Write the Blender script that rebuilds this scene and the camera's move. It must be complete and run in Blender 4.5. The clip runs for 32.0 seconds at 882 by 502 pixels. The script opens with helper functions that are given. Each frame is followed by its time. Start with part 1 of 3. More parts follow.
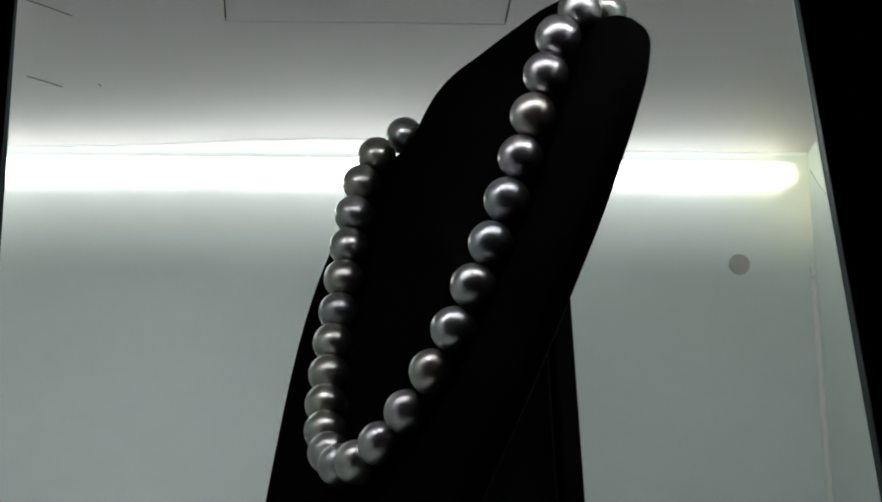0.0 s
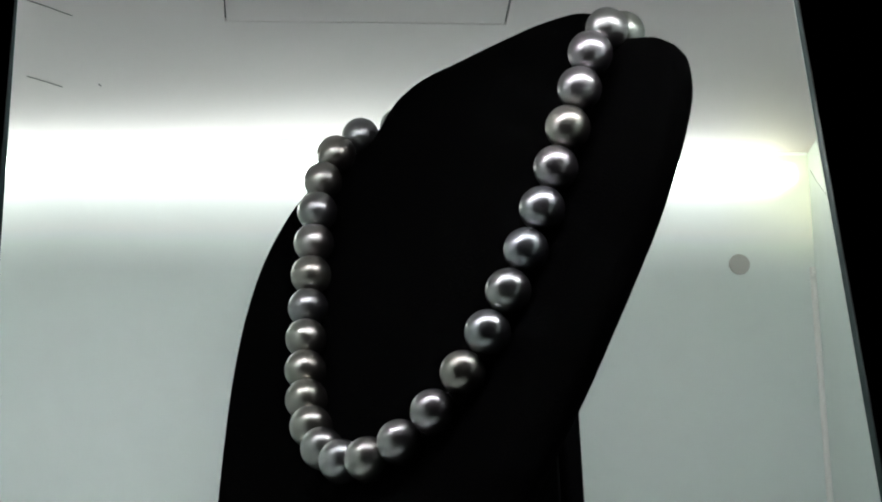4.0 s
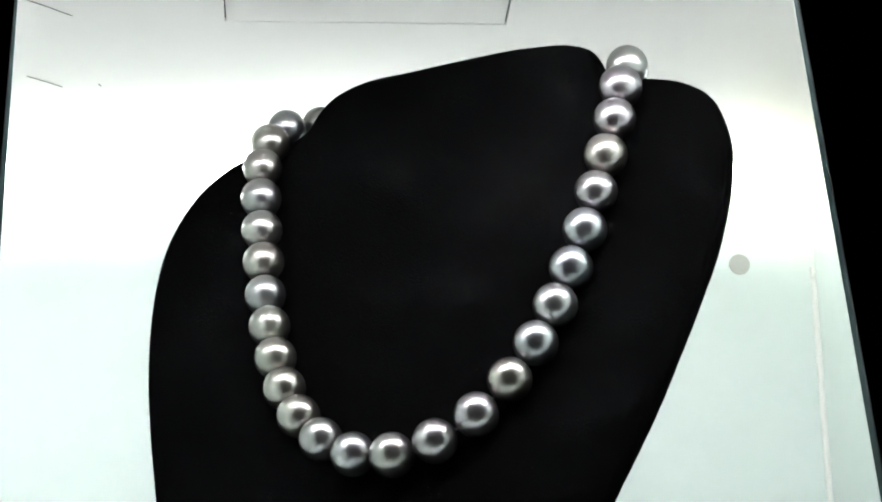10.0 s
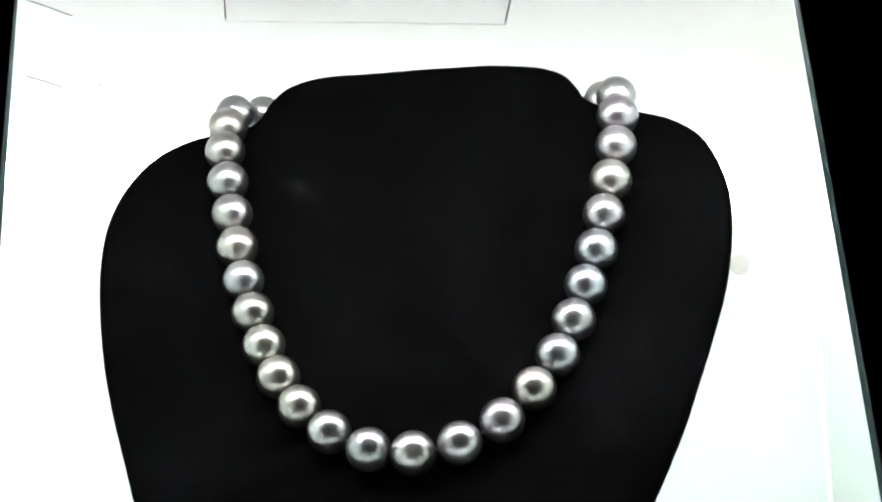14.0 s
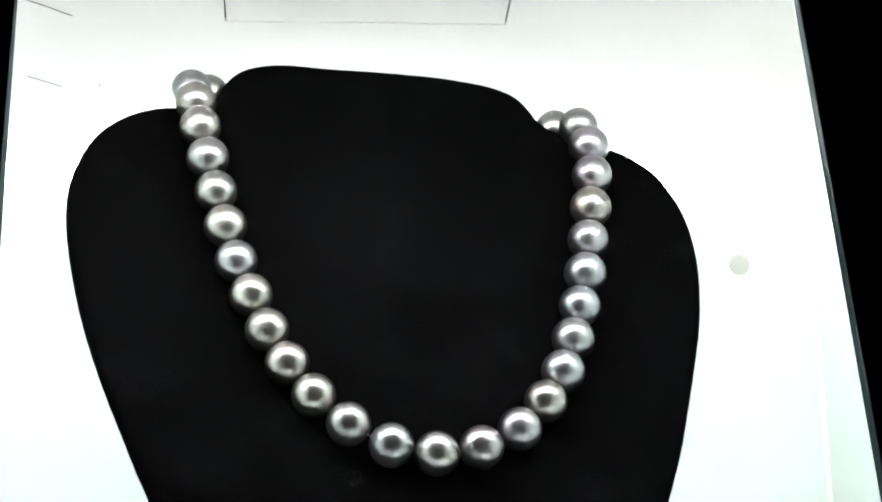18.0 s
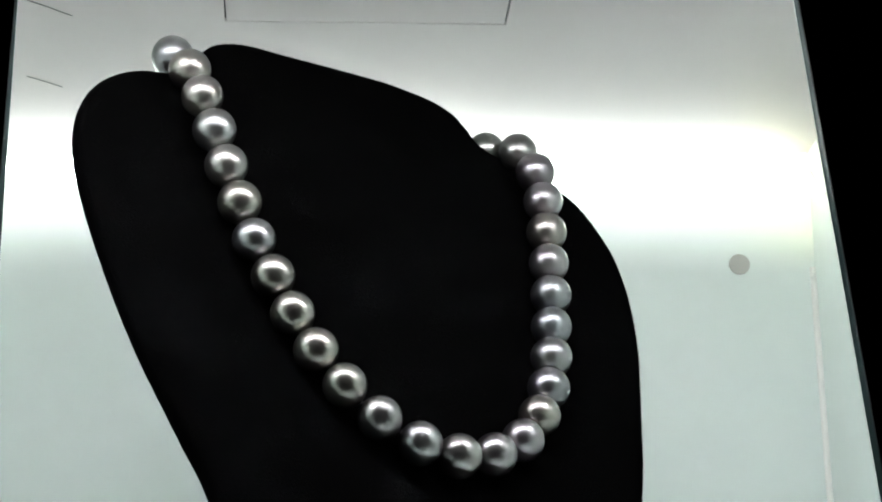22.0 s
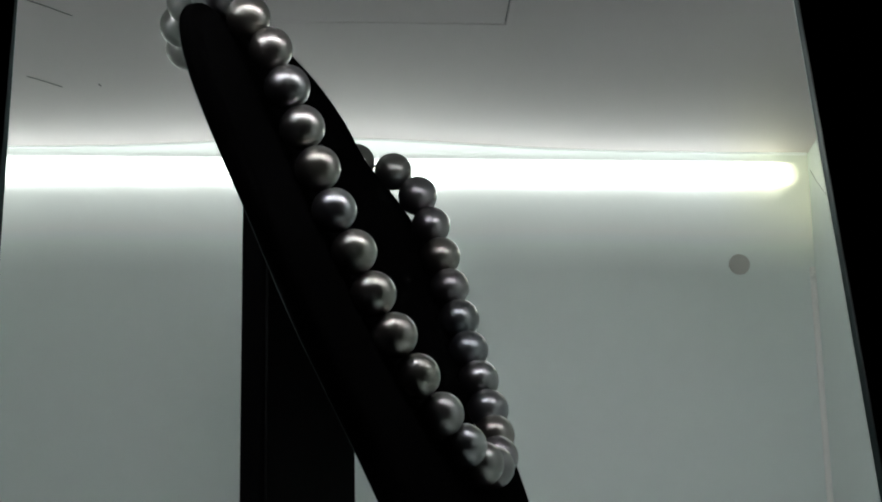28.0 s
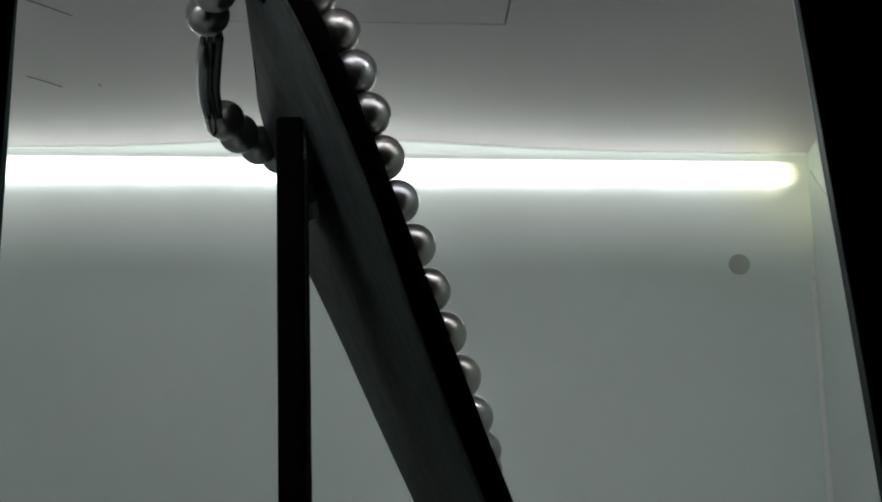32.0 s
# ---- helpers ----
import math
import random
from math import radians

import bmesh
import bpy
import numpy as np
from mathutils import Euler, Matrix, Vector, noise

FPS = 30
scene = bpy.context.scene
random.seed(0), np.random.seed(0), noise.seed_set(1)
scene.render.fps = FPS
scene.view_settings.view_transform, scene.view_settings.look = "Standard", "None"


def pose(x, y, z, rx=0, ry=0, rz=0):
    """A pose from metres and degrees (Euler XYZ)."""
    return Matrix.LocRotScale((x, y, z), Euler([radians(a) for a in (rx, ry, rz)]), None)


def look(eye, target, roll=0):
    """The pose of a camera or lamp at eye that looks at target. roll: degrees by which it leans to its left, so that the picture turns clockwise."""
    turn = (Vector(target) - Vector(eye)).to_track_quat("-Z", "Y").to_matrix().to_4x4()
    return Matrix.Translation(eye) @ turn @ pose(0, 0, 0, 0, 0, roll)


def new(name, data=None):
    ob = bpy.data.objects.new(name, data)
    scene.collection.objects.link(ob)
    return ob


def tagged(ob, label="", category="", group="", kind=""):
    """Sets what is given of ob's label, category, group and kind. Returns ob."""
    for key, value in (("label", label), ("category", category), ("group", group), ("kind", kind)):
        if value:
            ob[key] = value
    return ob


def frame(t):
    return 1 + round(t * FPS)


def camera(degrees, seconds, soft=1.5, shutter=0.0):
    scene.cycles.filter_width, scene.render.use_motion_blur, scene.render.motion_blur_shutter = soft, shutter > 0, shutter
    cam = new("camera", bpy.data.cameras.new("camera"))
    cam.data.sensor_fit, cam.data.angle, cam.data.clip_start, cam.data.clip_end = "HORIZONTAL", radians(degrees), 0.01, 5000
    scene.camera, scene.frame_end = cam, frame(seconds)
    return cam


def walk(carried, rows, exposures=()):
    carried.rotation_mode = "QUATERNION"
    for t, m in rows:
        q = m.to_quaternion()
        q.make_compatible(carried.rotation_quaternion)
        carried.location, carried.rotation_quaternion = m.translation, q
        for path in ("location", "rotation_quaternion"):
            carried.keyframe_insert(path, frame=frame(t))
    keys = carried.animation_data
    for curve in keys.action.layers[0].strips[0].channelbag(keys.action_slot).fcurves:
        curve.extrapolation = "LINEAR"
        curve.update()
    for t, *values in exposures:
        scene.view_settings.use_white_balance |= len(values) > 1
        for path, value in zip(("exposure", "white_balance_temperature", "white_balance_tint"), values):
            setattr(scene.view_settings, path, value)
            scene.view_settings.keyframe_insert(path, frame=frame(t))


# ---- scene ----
# ---- camera ----
cam = camera(22.64, 32.0, soft=2.0)
EYE = (0.0, -0.55286, 0.0)
PITCH, YAW, ROLL = radians(19.75), radians(-1.08), -3.07
AIM = (EYE[0] - math.sin(YAW) * math.cos(PITCH), EYE[1] + math.cos(YAW) * math.cos(PITCH), EYE[2] + math.sin(PITCH))
walk(cam, [(0, look(EYE, AIM, ROLL)), (32, look(EYE, AIM, ROLL))],
     exposures=[(0, -0.27), (1, -0.14), (3, 0.2), (6, 0.85), (8, 1.33), (9, 1.55), (11, 2.0), (13, 2.3), (15.5, 2.35), (17, 2.3), (19, 2.02), (21, 1.4), (22, 1.05), (23, 0.79), (25, 0.22), (28, -0.5), (30, -0.75), (32, -0.85)])

# ---- light levels ----
BAR_GLOW = 4.5        # light bar at the top of the back wall
DIODE_GLOW = 372.0    # row of diodes under the front of the ceiling
world = bpy.data.worlds.new("world")
scene.world = world
world.use_nodes = True
world.node_tree.nodes["Background"].inputs[0].default_value = (0.55, 0.6, 0.7, 1)
world.node_tree.nodes["Background"].inputs[1].default_value = 0.003


# ---- materials ----
def material(name, color, rough=0.5, metal=0.0, vary=0.06, grain=60.0, bump=0.0, bump_scale=400.0, stretch=None, contrast=1.0, **extra):
    """A surface with colour varied at two scales and a fine relief."""
    m = bpy.data.materials.new(name)
    m.use_nodes = True
    nt = m.node_tree
    p = nt.nodes["Principled BSDF"]
    p.inputs["Roughness"].default_value = rough
    p.inputs["Metallic"].default_value = metal
    for key, value in extra.items():
        p.inputs[key.replace("_", " ")].default_value = value
    co = nt.nodes.new("ShaderNodeTexCoord")
    n1, n2 = nt.nodes.new("ShaderNodeTexNoise"), nt.nodes.new("ShaderNodeTexNoise")
    n1.inputs["Scale"].default_value, n2.inputs["Scale"].default_value = grain, grain * 9
    n1.inputs["Detail"].default_value = 4
    add = nt.nodes.new("ShaderNodeMath")
    add.operation = "ADD"
    mix = nt.nodes.new("ShaderNodeMix")
    mix.data_type = "RGBA"
    mix.inputs[6].default_value = (*[c * (1 - vary) for c in color], 1)
    mix.inputs[7].default_value = (*[min(1, c * (1 + vary)) for c in color], 1)
    half = nt.nodes.new("ShaderNodeMath")
    half.operation, half.use_clamp = "MULTIPLY_ADD", True
    half.inputs[1].default_value, half.inputs[2].default_value = 0.5 * contrast, 0.5 - 0.5 * contrast
    where = co.outputs["Object"]
    if stretch:
        mapping = nt.nodes.new("ShaderNodeMapping")
        mapping.inputs["Scale"].default_value = stretch
        nt.links.new(where, mapping.inputs["Vector"])
        where = mapping.outputs["Vector"]
    for n in (n1, n2):
        nt.links.new(where, n.inputs["Vector"])
    nt.links.new(n1.outputs["Fac"], add.inputs[0])
    nt.links.new(n2.outputs["Fac"], add.inputs[1])
    nt.links.new(add.outputs[0], half.inputs[0])
    nt.links.new(half.outputs[0], mix.inputs[0])
    nt.links.new(mix.outputs[2], p.inputs["Base Color"])
    if bump:
        n3, b = nt.nodes.new("ShaderNodeTexNoise"), nt.nodes.new("ShaderNodeBump")
        n3.inputs["Scale"].default_value, n3.inputs["Detail"].default_value = bump_scale, 3
        b.inputs["Strength"].default_value, b.inputs["Distance"].default_value = bump, 0.0005
        nt.links.new(co.outputs["Object"], n3.inputs["Vector"])
        nt.links.new(n3.outputs["Fac"], b.inputs["Height"])
        nt.links.new(b.outputs["Normal"], p.inputs["Normal"])
    return m


def glowing(name, color, strength):
    m = bpy.data.materials.new(name)
    m.use_nodes = True
    p = m.node_tree.nodes["Principled BSDF"]
    p.inputs["Base Color"].default_value = (0.812, 0.893, 0.850, 1)
    p.inputs["Roughness"].default_value = 0.35
    p.inputs["Emission Color"].default_value = (*color, 1)
    p.inputs["Emission Strength"].default_value = strength
    return m


def pearl_material():
    """Grey nacre: soft metallic body, clear skin, an overtone that drifts between green and rose from pearl to pearl."""
    m = bpy.data.materials.new("grey_nacre")
    m.use_nodes = True
    nt = m.node_tree
    p = nt.nodes["Principled BSDF"]
    info, ramp = nt.nodes.new("ShaderNodeObjectInfo"), nt.nodes.new("ShaderNodeValToRGB")
    e = ramp.color_ramp.elements
    e[0].color, e[1].color = (0.254, 0.266, 0.240, 1), (0.266, 0.247, 0.264, 1)
    for at, c in ((0.3, (0.272, 0.256, 0.228, 1)), (0.6, (0.244, 0.254, 0.272, 1)), (0.8, (0.262, 0.256, 0.246, 1))):
        e.new(at).color = c
    nt.links.new(info.outputs["Random"], ramp.inputs[0])
    co, n = nt.nodes.new("ShaderNodeTexCoord"), nt.nodes.new("ShaderNodeTexNoise")
    n.inputs["Scale"].default_value, n.inputs["Detail"].default_value = 180, 4
    nt.links.new(co.outputs["Object"], n.inputs["Vector"])
    mix = nt.nodes.new("ShaderNodeMix")
    mix.data_type, mix.blend_type = "RGBA", "MULTIPLY"
    mix.inputs[0].default_value = 0.12
    nt.links.new(ramp.outputs[0], mix.inputs[6])
    nt.links.new(n.outputs["Color"], mix.inputs[7])
    nt.links.new(mix.outputs[2], p.inputs["Base Color"])
    p.inputs["Metallic"].default_value = 0.96
    p.inputs["Roughness"].default_value = 0.285
    p.inputs["Coat Weight"].default_value = 1.0
    p.inputs["Coat Roughness"].default_value = 0.012
    p.inputs["Coat IOR"].default_value = 1.50
    b = nt.nodes.new("ShaderNodeBump")
    b.inputs["Strength"].default_value, b.inputs["Distance"].default_value = 0.04, 0.0003
    nt.links.new(n.outputs["Fac"], b.inputs["Height"])
    nt.links.new(b.outputs["Normal"], p.inputs["Normal"])
    return m


WHITE = material("white_plastic", (0.812, 0.893, 0.850), 0.35, vary=0.035, grain=14, bump=0.03, bump_scale=90)
CEIL_WHITE = material("white_ceiling_sheet", (0.75, 0.685, 0.69), 0.5, vary=0.02, grain=18, bump=0.03, bump_scale=120)
LINER = material("white_liner", (0.90, 0.955, 0.92), 0.4, vary=0.03, grain=14, bump=0.03, bump_scale=90)
PANEL_EDGE = material("glossy_panel_edge", (0.012, 0.030, 0.028), 0.42, vary=0.5, grain=150, contrast=2.5, bump=0.35, bump_scale=70, IOR=1.36, Specular_Tint=(0.72, 1.0, 0.95, 1))
BLACK = material("black_outer_panel", (0.012, 0.012, 0.013), 0.6, vary=0.2, grain=40)
DARK_ROOM = material("dark_surroundings", (0.010, 0.010, 0.0105), 0.95, vary=0.2, grain=12)
VELVET = material("black_velvet", (0.0009, 0.0009, 0.0009), 1.0, vary=0.95, grain=260, bump=0.4, bump_scale=1800, Sheen_Weight=0.0018, Sheen_Roughness=0.5, Specular_IOR_Level=0.0)
PAPER = material("torn_paper", (0.10, 0.115, 0.11), 0.8, vary=0.5, grain=160, bump=0.3, bump_scale=300)
SHRED = material("torn_paper_edge", (0.30, 0.32, 0.31), 0.7, vary=0.4, grain=400, bump=0.3, bump_scale=600)
BACKING = material("grey_backing", (0.027, 0.033, 0.032), 0.7, vary=0.75, grain=60, contrast=3.0, bump=0.25, bump_scale=120, stretch=(1.0, 1.0, 0.12), Specular_IOR_Level=0.12)
LEG_BLACK = material("black_leg_board", (0.0016, 0.0016, 0.0018), 0.8, vary=0.3, grain=70, bump=0.08, bump_scale=300, Specular_IOR_Level=0.02)
LEG_EDGE = material("leg_edging", (0.006, 0.0065, 0.0065), 0.8, vary=0.4, grain=70, Specular_IOR_Level=0.05)
CAP_GREY = material("grey_cap", (0.51, 0.51, 0.47), 0.6, vary=0.05, grain=200)
HAIR = material("dark_scratch", (0.05, 0.045, 0.04), 0.8, vary=0.2, grain=600)
DARK_STEEL = material("dark_clasp_steel", (0.07, 0.07, 0.075), 0.3, 1.0, vary=0.3, grain=500)
STEEL = material("clasp_steel", (0.30, 0.305, 0.31), 0.28, 1.0, vary=0.1, grain=300)
CORD = material("grey_silk_cord", (0.10, 0.10, 0.10), 0.8, vary=0.1, grain=900)
LINT = material("pale_lint", (0.042, 0.042, 0.045), 0.9, vary=0.5, grain=900)
CORNER_SHINE = material("corner_shine", (0.96, 0.985, 0.92), 0.25, vary=0.04, grain=80)
NACRE = pearl_material()
BAR_LIGHT = glowing("bar_and_halo", (0.97, 1.0, 0.94), BAR_GLOW)
BAR_Z0, BAR_Z1, BAR_END = 0.2400, 0.2995, 0.1475


def fade_bar(m):
    """The bar glows fully along its middle and yellows and fades towards its end; its halo on the wall above and below
    is painted in as weaker emission.
    """
    nt = m.node_tree
    p = nt.nodes["Principled BSDF"]
    co, sep = nt.nodes.new("ShaderNodeTexCoord"), nt.nodes.new("ShaderNodeSeparateXYZ")
    nt.links.new(co.outputs["Object"], sep.inputs[0])
    across, along, ramp = nt.nodes.new("ShaderNodeMapRange"), nt.nodes.new("ShaderNodeMapRange"), nt.nodes.new("ShaderNodeValToRGB")
    across.inputs["From Min"].default_value, across.inputs["From Max"].default_value = BAR_Z0, BAR_Z1
    along.inputs["From Min"].default_value, along.inputs["From Max"].default_value = BAR_END, BAR_END - 0.014
    along.interpolation_type = "SMOOTHSTEP"
    wave, shift = nt.nodes.new("ShaderNodeTexNoise"), nt.nodes.new("ShaderNodeMath")
    wave.inputs["Scale"].default_value, wave.inputs["Detail"].default_value = 22, 3
    shift.operation = "MULTIPLY_ADD"      # uneven lower edge
    spread = nt.nodes.new("ShaderNodeMapRange")
    spread.inputs["From Min"].default_value, spread.inputs["From Max"].default_value = 0.2880, 0.2820
    spread.inputs["To Min"].default_value, spread.inputs["To Max"].default_value = 0.0, 0.0022
    level, mid = nt.nodes.new("ShaderNodeMath"), nt.nodes.new("ShaderNodeMath")
    level.operation, mid.operation, mid.inputs[1].default_value = "MULTIPLY", "SUBTRACT", 0.5
    nt.links.new(co.outputs["Object"], wave.inputs["Vector"])
    nt.links.new(wave.outputs["Fac"], mid.inputs[0])
    nt.links.new(sep.outputs["Z"], spread.inputs["Value"])
    nt.links.new(mid.outputs[0], level.inputs[0])
    nt.links.new(spread.outputs[0], level.inputs[1])
    nt.links.new(level.outputs[0], shift.inputs[0])
    shift.inputs[1].default_value = 1.6
    nt.links.new(sep.outputs["Z"], shift.inputs[2])
    nt.links.new(shift.outputs[0], across.inputs["Value"])
    off, square, bulge = nt.nodes.new("ShaderNodeMath"), nt.nodes.new("ShaderNodeMath"), nt.nodes.new("ShaderNodeMath")
    off.operation, square.operation, bulge.operation = "SUBTRACT", "MULTIPLY", "MULTIPLY_ADD"
    off.inputs[1].default_value, bulge.inputs[1].default_value = 0.2870, 110.0      # rounded end
    nt.links.new(sep.outputs["Z"], off.inputs[0])
    nt.links.new(off.outputs[0], square.inputs[0])
    nt.links.new(off.outputs[0], square.inputs[1])
    most = nt.nodes.new("ShaderNodeMath")
    most.operation, most.inputs[1].default_value = "MINIMUM", 0.00002
    nt.links.new(square.outputs[0], most.inputs[0])
    nt.links.new(most.outputs[0], bulge.inputs[0])
    nt.links.new(sep.outputs["X"], bulge.inputs[2])
    nt.links.new(bulge.outputs[0], along.inputs["Value"])
    e = ramp.color_ramp.elements
    e[0].position, e[0].color = 0.0, (0, 0, 0, 1)
    e[1].position, e[1].color = 1.0, (0.26, 0.26, 0.26, 1)
    # values under 1 paint the halo on the wall round the bar
    for z, v in ((0.2500, 0.0), (0.2580, 0.018), (0.2660, 0.048), (0.2725, 0.080), (0.2770, 0.125), (0.2791, 0.19), (0.2808, 0.31), (0.2821, 0.55), (0.2831, 1.0), (0.2914, 1.0), (0.2919, 0.15), (0.2928, 0.12), (0.2940, 0.20)):
        e.new((z - BAR_Z0) / (BAR_Z1 - BAR_Z0)).color = (v, v, v, 1)
    nt.links.new(across.outputs[0], ramp.inputs[0])
    mul, mul2 = nt.nodes.new("ShaderNodeMath"), nt.nodes.new("ShaderNodeMath")
    mul.operation = mul2.operation = "MULTIPLY"
    nt.links.new(ramp.outputs[0], mul.inputs[0])
    nt.links.new(along.outputs[0], mul.inputs[1])
    low, high = nt.nodes.new("ShaderNodeMath"), nt.nodes.new("ShaderNodeMath")
    low.operation, low.inputs[1].default_value, high.operation = "MINIMUM", 0.085, "MAXIMUM"
    nt.links.new(ramp.outputs[0], low.inputs[0])
    nt.links.new(low.outputs[0], high.inputs[0])
    nt.links.new(mul.outputs[0], high.inputs[1])
    nt.links.new(high.outputs[0], mul2.inputs[0])
    mul2.inputs[1].default_value = BAR_GLOW
    nt.links.new(mul2.outputs[0], p.inputs["Emission Strength"])
    tint = nt.nodes.new("ShaderNodeMapRange")
    tint.inputs["From Min"].default_value, tint.inputs["From Max"].default_value = BAR_END, BAR_END - 0.035
    nt.links.new(sep.outputs["X"], tint.inputs["Value"])
    warm = nt.nodes.new("ShaderNodeMix")
    warm.data_type = "RGBA"
    warm.inputs[6].default_value, warm.inputs[7].default_value = (0.98, 1.0, 0.60, 1), (0.92, 1.0, 0.95, 1)
    nt.links.new(tint.outputs[0], warm.inputs[0])
    nt.links.new(warm.outputs[2], p.inputs["Emission Color"])


fade_bar(BAR_LIGHT)
# not a lamp: emission that paints the lit edge of the ceiling sheet
EDGE_GLOW = glowing("edge_glow", (0.93, 1.0, 0.95), 0.5)
DIODE_LIGHT = glowing("diode_light", (0.995, 0.965, 1.05), DIODE_GLOW)


# ---- mesh helpers ----
def part(name, bm, mat, parent=None, label=""):
    """Link a bmesh as one mesh object, under a thing if one is given."""
    me = bpy.data.meshes.new(name)
    bmesh.ops.recalc_face_normals(bm, faces=bm.faces)
    bm.to_mesh(me)
    bm.free()
    me.materials.append(mat)
    ob = new(name, me)
    if parent:
        ob.parent = parent
    return tagged(ob, label)


def smooth(ob):
    for p in ob.data.polygons:
        p.use_smooth = True
    return ob


def slab(lo, hi, bevel=0.0):
    """A box between two corners, with its edges eased."""
    bm = bmesh.new()
    bmesh.ops.create_cube(bm, size=1)
    for v in bm.verts:
        v.co = Vector([(a + b) / 2 + c * (b - a) for a, b, c in zip(lo, hi, v.co)])
    if bevel:
        bmesh.ops.bevel(bm, geom=bm.edges[:], offset=bevel, segments=2, profile=0.5, affect="EDGES")
    return bm


def spline(points, steps, closed=False):
    """A Catmull-Rom curve through the points."""
    pts, out = [Vector(p) for p in points], []
    n = len(pts)
    for i in range(n if closed else n - 1):
        a, b, c, d = [pts[j % n] if closed else pts[max(0, min(n - 1, j))] for j in (i - 1, i, i + 1, i + 2)]
        for k in range(steps):
            t = k / steps
            out.append(0.5 * (2 * b + (c - a) * t + (2 * a - 5 * b + 4 * c - d) * t * t + (3 * b - a - 3 * c + d) * t ** 3))
    if not closed:
        out.append(pts[-1])
    return out


def tube(points, radius, sides=8, taper=False):
    """A round rod along the points."""
    bm, rings = bmesh.new(), []
    for i, p in enumerate(points):
        way = (points[min(i + 1, len(points) - 1)] - points[max(i - 1, 0)]).normalized()
        side = way.cross(Vector((0.3, 0.2, 1))).normalized()
        up = side.cross(way)
        r = radius * (1 - 0.85 * i / (len(points) - 1)) if taper else radius
        rings.append([bm.verts.new(p + r * (math.cos(a) * side + math.sin(a) * up)) for a in [2 * math.pi * k / sides for k in range(sides)]])
    for a, b in zip(rings, rings[1:]):
        for k in range(sides):
            bm.faces.new((a[k], a[(k + 1) % sides], b[(k + 1) % sides], b[k]))
    bm.faces.new(rings[0])
    bm.faces.new(rings[-1])
    return bm


# ---- light box ----
BOX = pose(0, 0, 0, 0.71, 1.89, 3.62)      # the box stands a little askew to the turning stand
X0, X1, Y0, Y1, ZTOP, FLOOR = -0.169, 0.147, -0.123, 0.170, 0.2942, 0.03


def structure(name, bm, mat, label, box=True):
    ob = part(name, bm, mat)
    if box:
        ob.matrix_world = BOX
    return tagged(ob, label, kind="structure")


structure("wall_back", slab((X0 - 0.006, Y1, -0.02), (X1 + 0.006, Y1 + 0.006, 0.33)), WHITE, "glossy white plastic back wall of the light box")
structure("wall_right", slab((X1, Y0 + 0.004, -0.02), (X1 + 0.006, Y1 - 0.0005, 0.33)), WHITE, "white plastic side wall of the light box")
structure("wall_left", slab((X0 - 0.006, Y0 + 0.004, -0.02), (X0, Y1 - 0.0005, 0.33)), WHITE, "white plastic side wall beside the left of the light box")
structure("box_top", slab((X0 - 0.006, Y0 - 0.004, 0.3305), (X1 + 0.006, Y1 + 0.006, 0.336)), BLACK, "black outer lid of the light box")

# ceiling sheet, bowed up along its back edge, with a hole for the hatch
HX0, HX1, HY0, HY1 = -0.0568, 0.0294, -0.020, 0.0637


def ceiling_height(x, y):
    bow = 0.0042 * math.exp(-((x + 0.02) / 0.062) ** 2) * max(0.0, min(1.0, (y - 0.05) / 0.12)) ** 1.5
    return ZTOP + bow


def ceiling():
    bm = bmesh.new()
    xs = sorted(set([X0 + (X1 - X0) * i / 44 for i in range(45)] + [HX0, HX1]))
    ys = sorted(set([Y0 + 0.004 + (Y1 - 0.0025 - Y0 - 0.004) * i / 30 for i in range(31)] + [HY0, HY1]))
    low = {(i, j): bm.verts.new((x, y, ceiling_height(x, y))) for i, x in enumerate(xs) for j, y in enumerate(ys)}
    top = {(i, j): bm.verts.new((x, y, ceiling_height(x, y) + 0.0012)) for i, x in enumerate(xs) for j, y in enumerate(ys)}
    hole = lambda i, j: HX0 - 1e-6 <= xs[i] < HX1 - 1e-6 and HY0 - 1e-6 <= ys[j] < HY1 - 1e-6
    for i in range(len(xs) - 1):
        for j in range(len(ys) - 1):
            if not hole(i, j):
                for g in (low, top):
                    bm.faces.new((g[i, j], g[i + 1, j], g[i + 1, j + 1], g[i, j + 1]))
    edges = [e for e in bm.edges if len(e.link_faces) == 1]
    match = {v: top[k] for k, v in low.items()}
    for e in edges:
        a, b = e.verts
        if a in match and b in match:
            bm.faces.new((a, b, match[b], match[a]))
    for v in [v for v in bm.verts if not v.link_faces]:
        bm.verts.remove(v)
    bm.normal_update()
    bmesh.ops.recalc_face_normals(bm, faces=bm.faces)
    for e in bm.edges:
        if len(e.link_faces) == 2 and e.calc_face_angle(0) > 0.9:
            e.smooth = False
    return bm


smooth(structure("ceiling", ceiling(), CEIL_WHITE, "thin white ceiling sheet with a bowed back edge"))
hatch = new("ceiling_hatch")
hatch.matrix_world = BOX
part("panel", slab((HX0 + 0.0016, HY0 + 0.0016, ZTOP + 0.00016), (HX1 - 0.0016, HY1 - 0.0013, ZTOP + 0.0045), 0.00003), CEIL_WHITE, hatch)
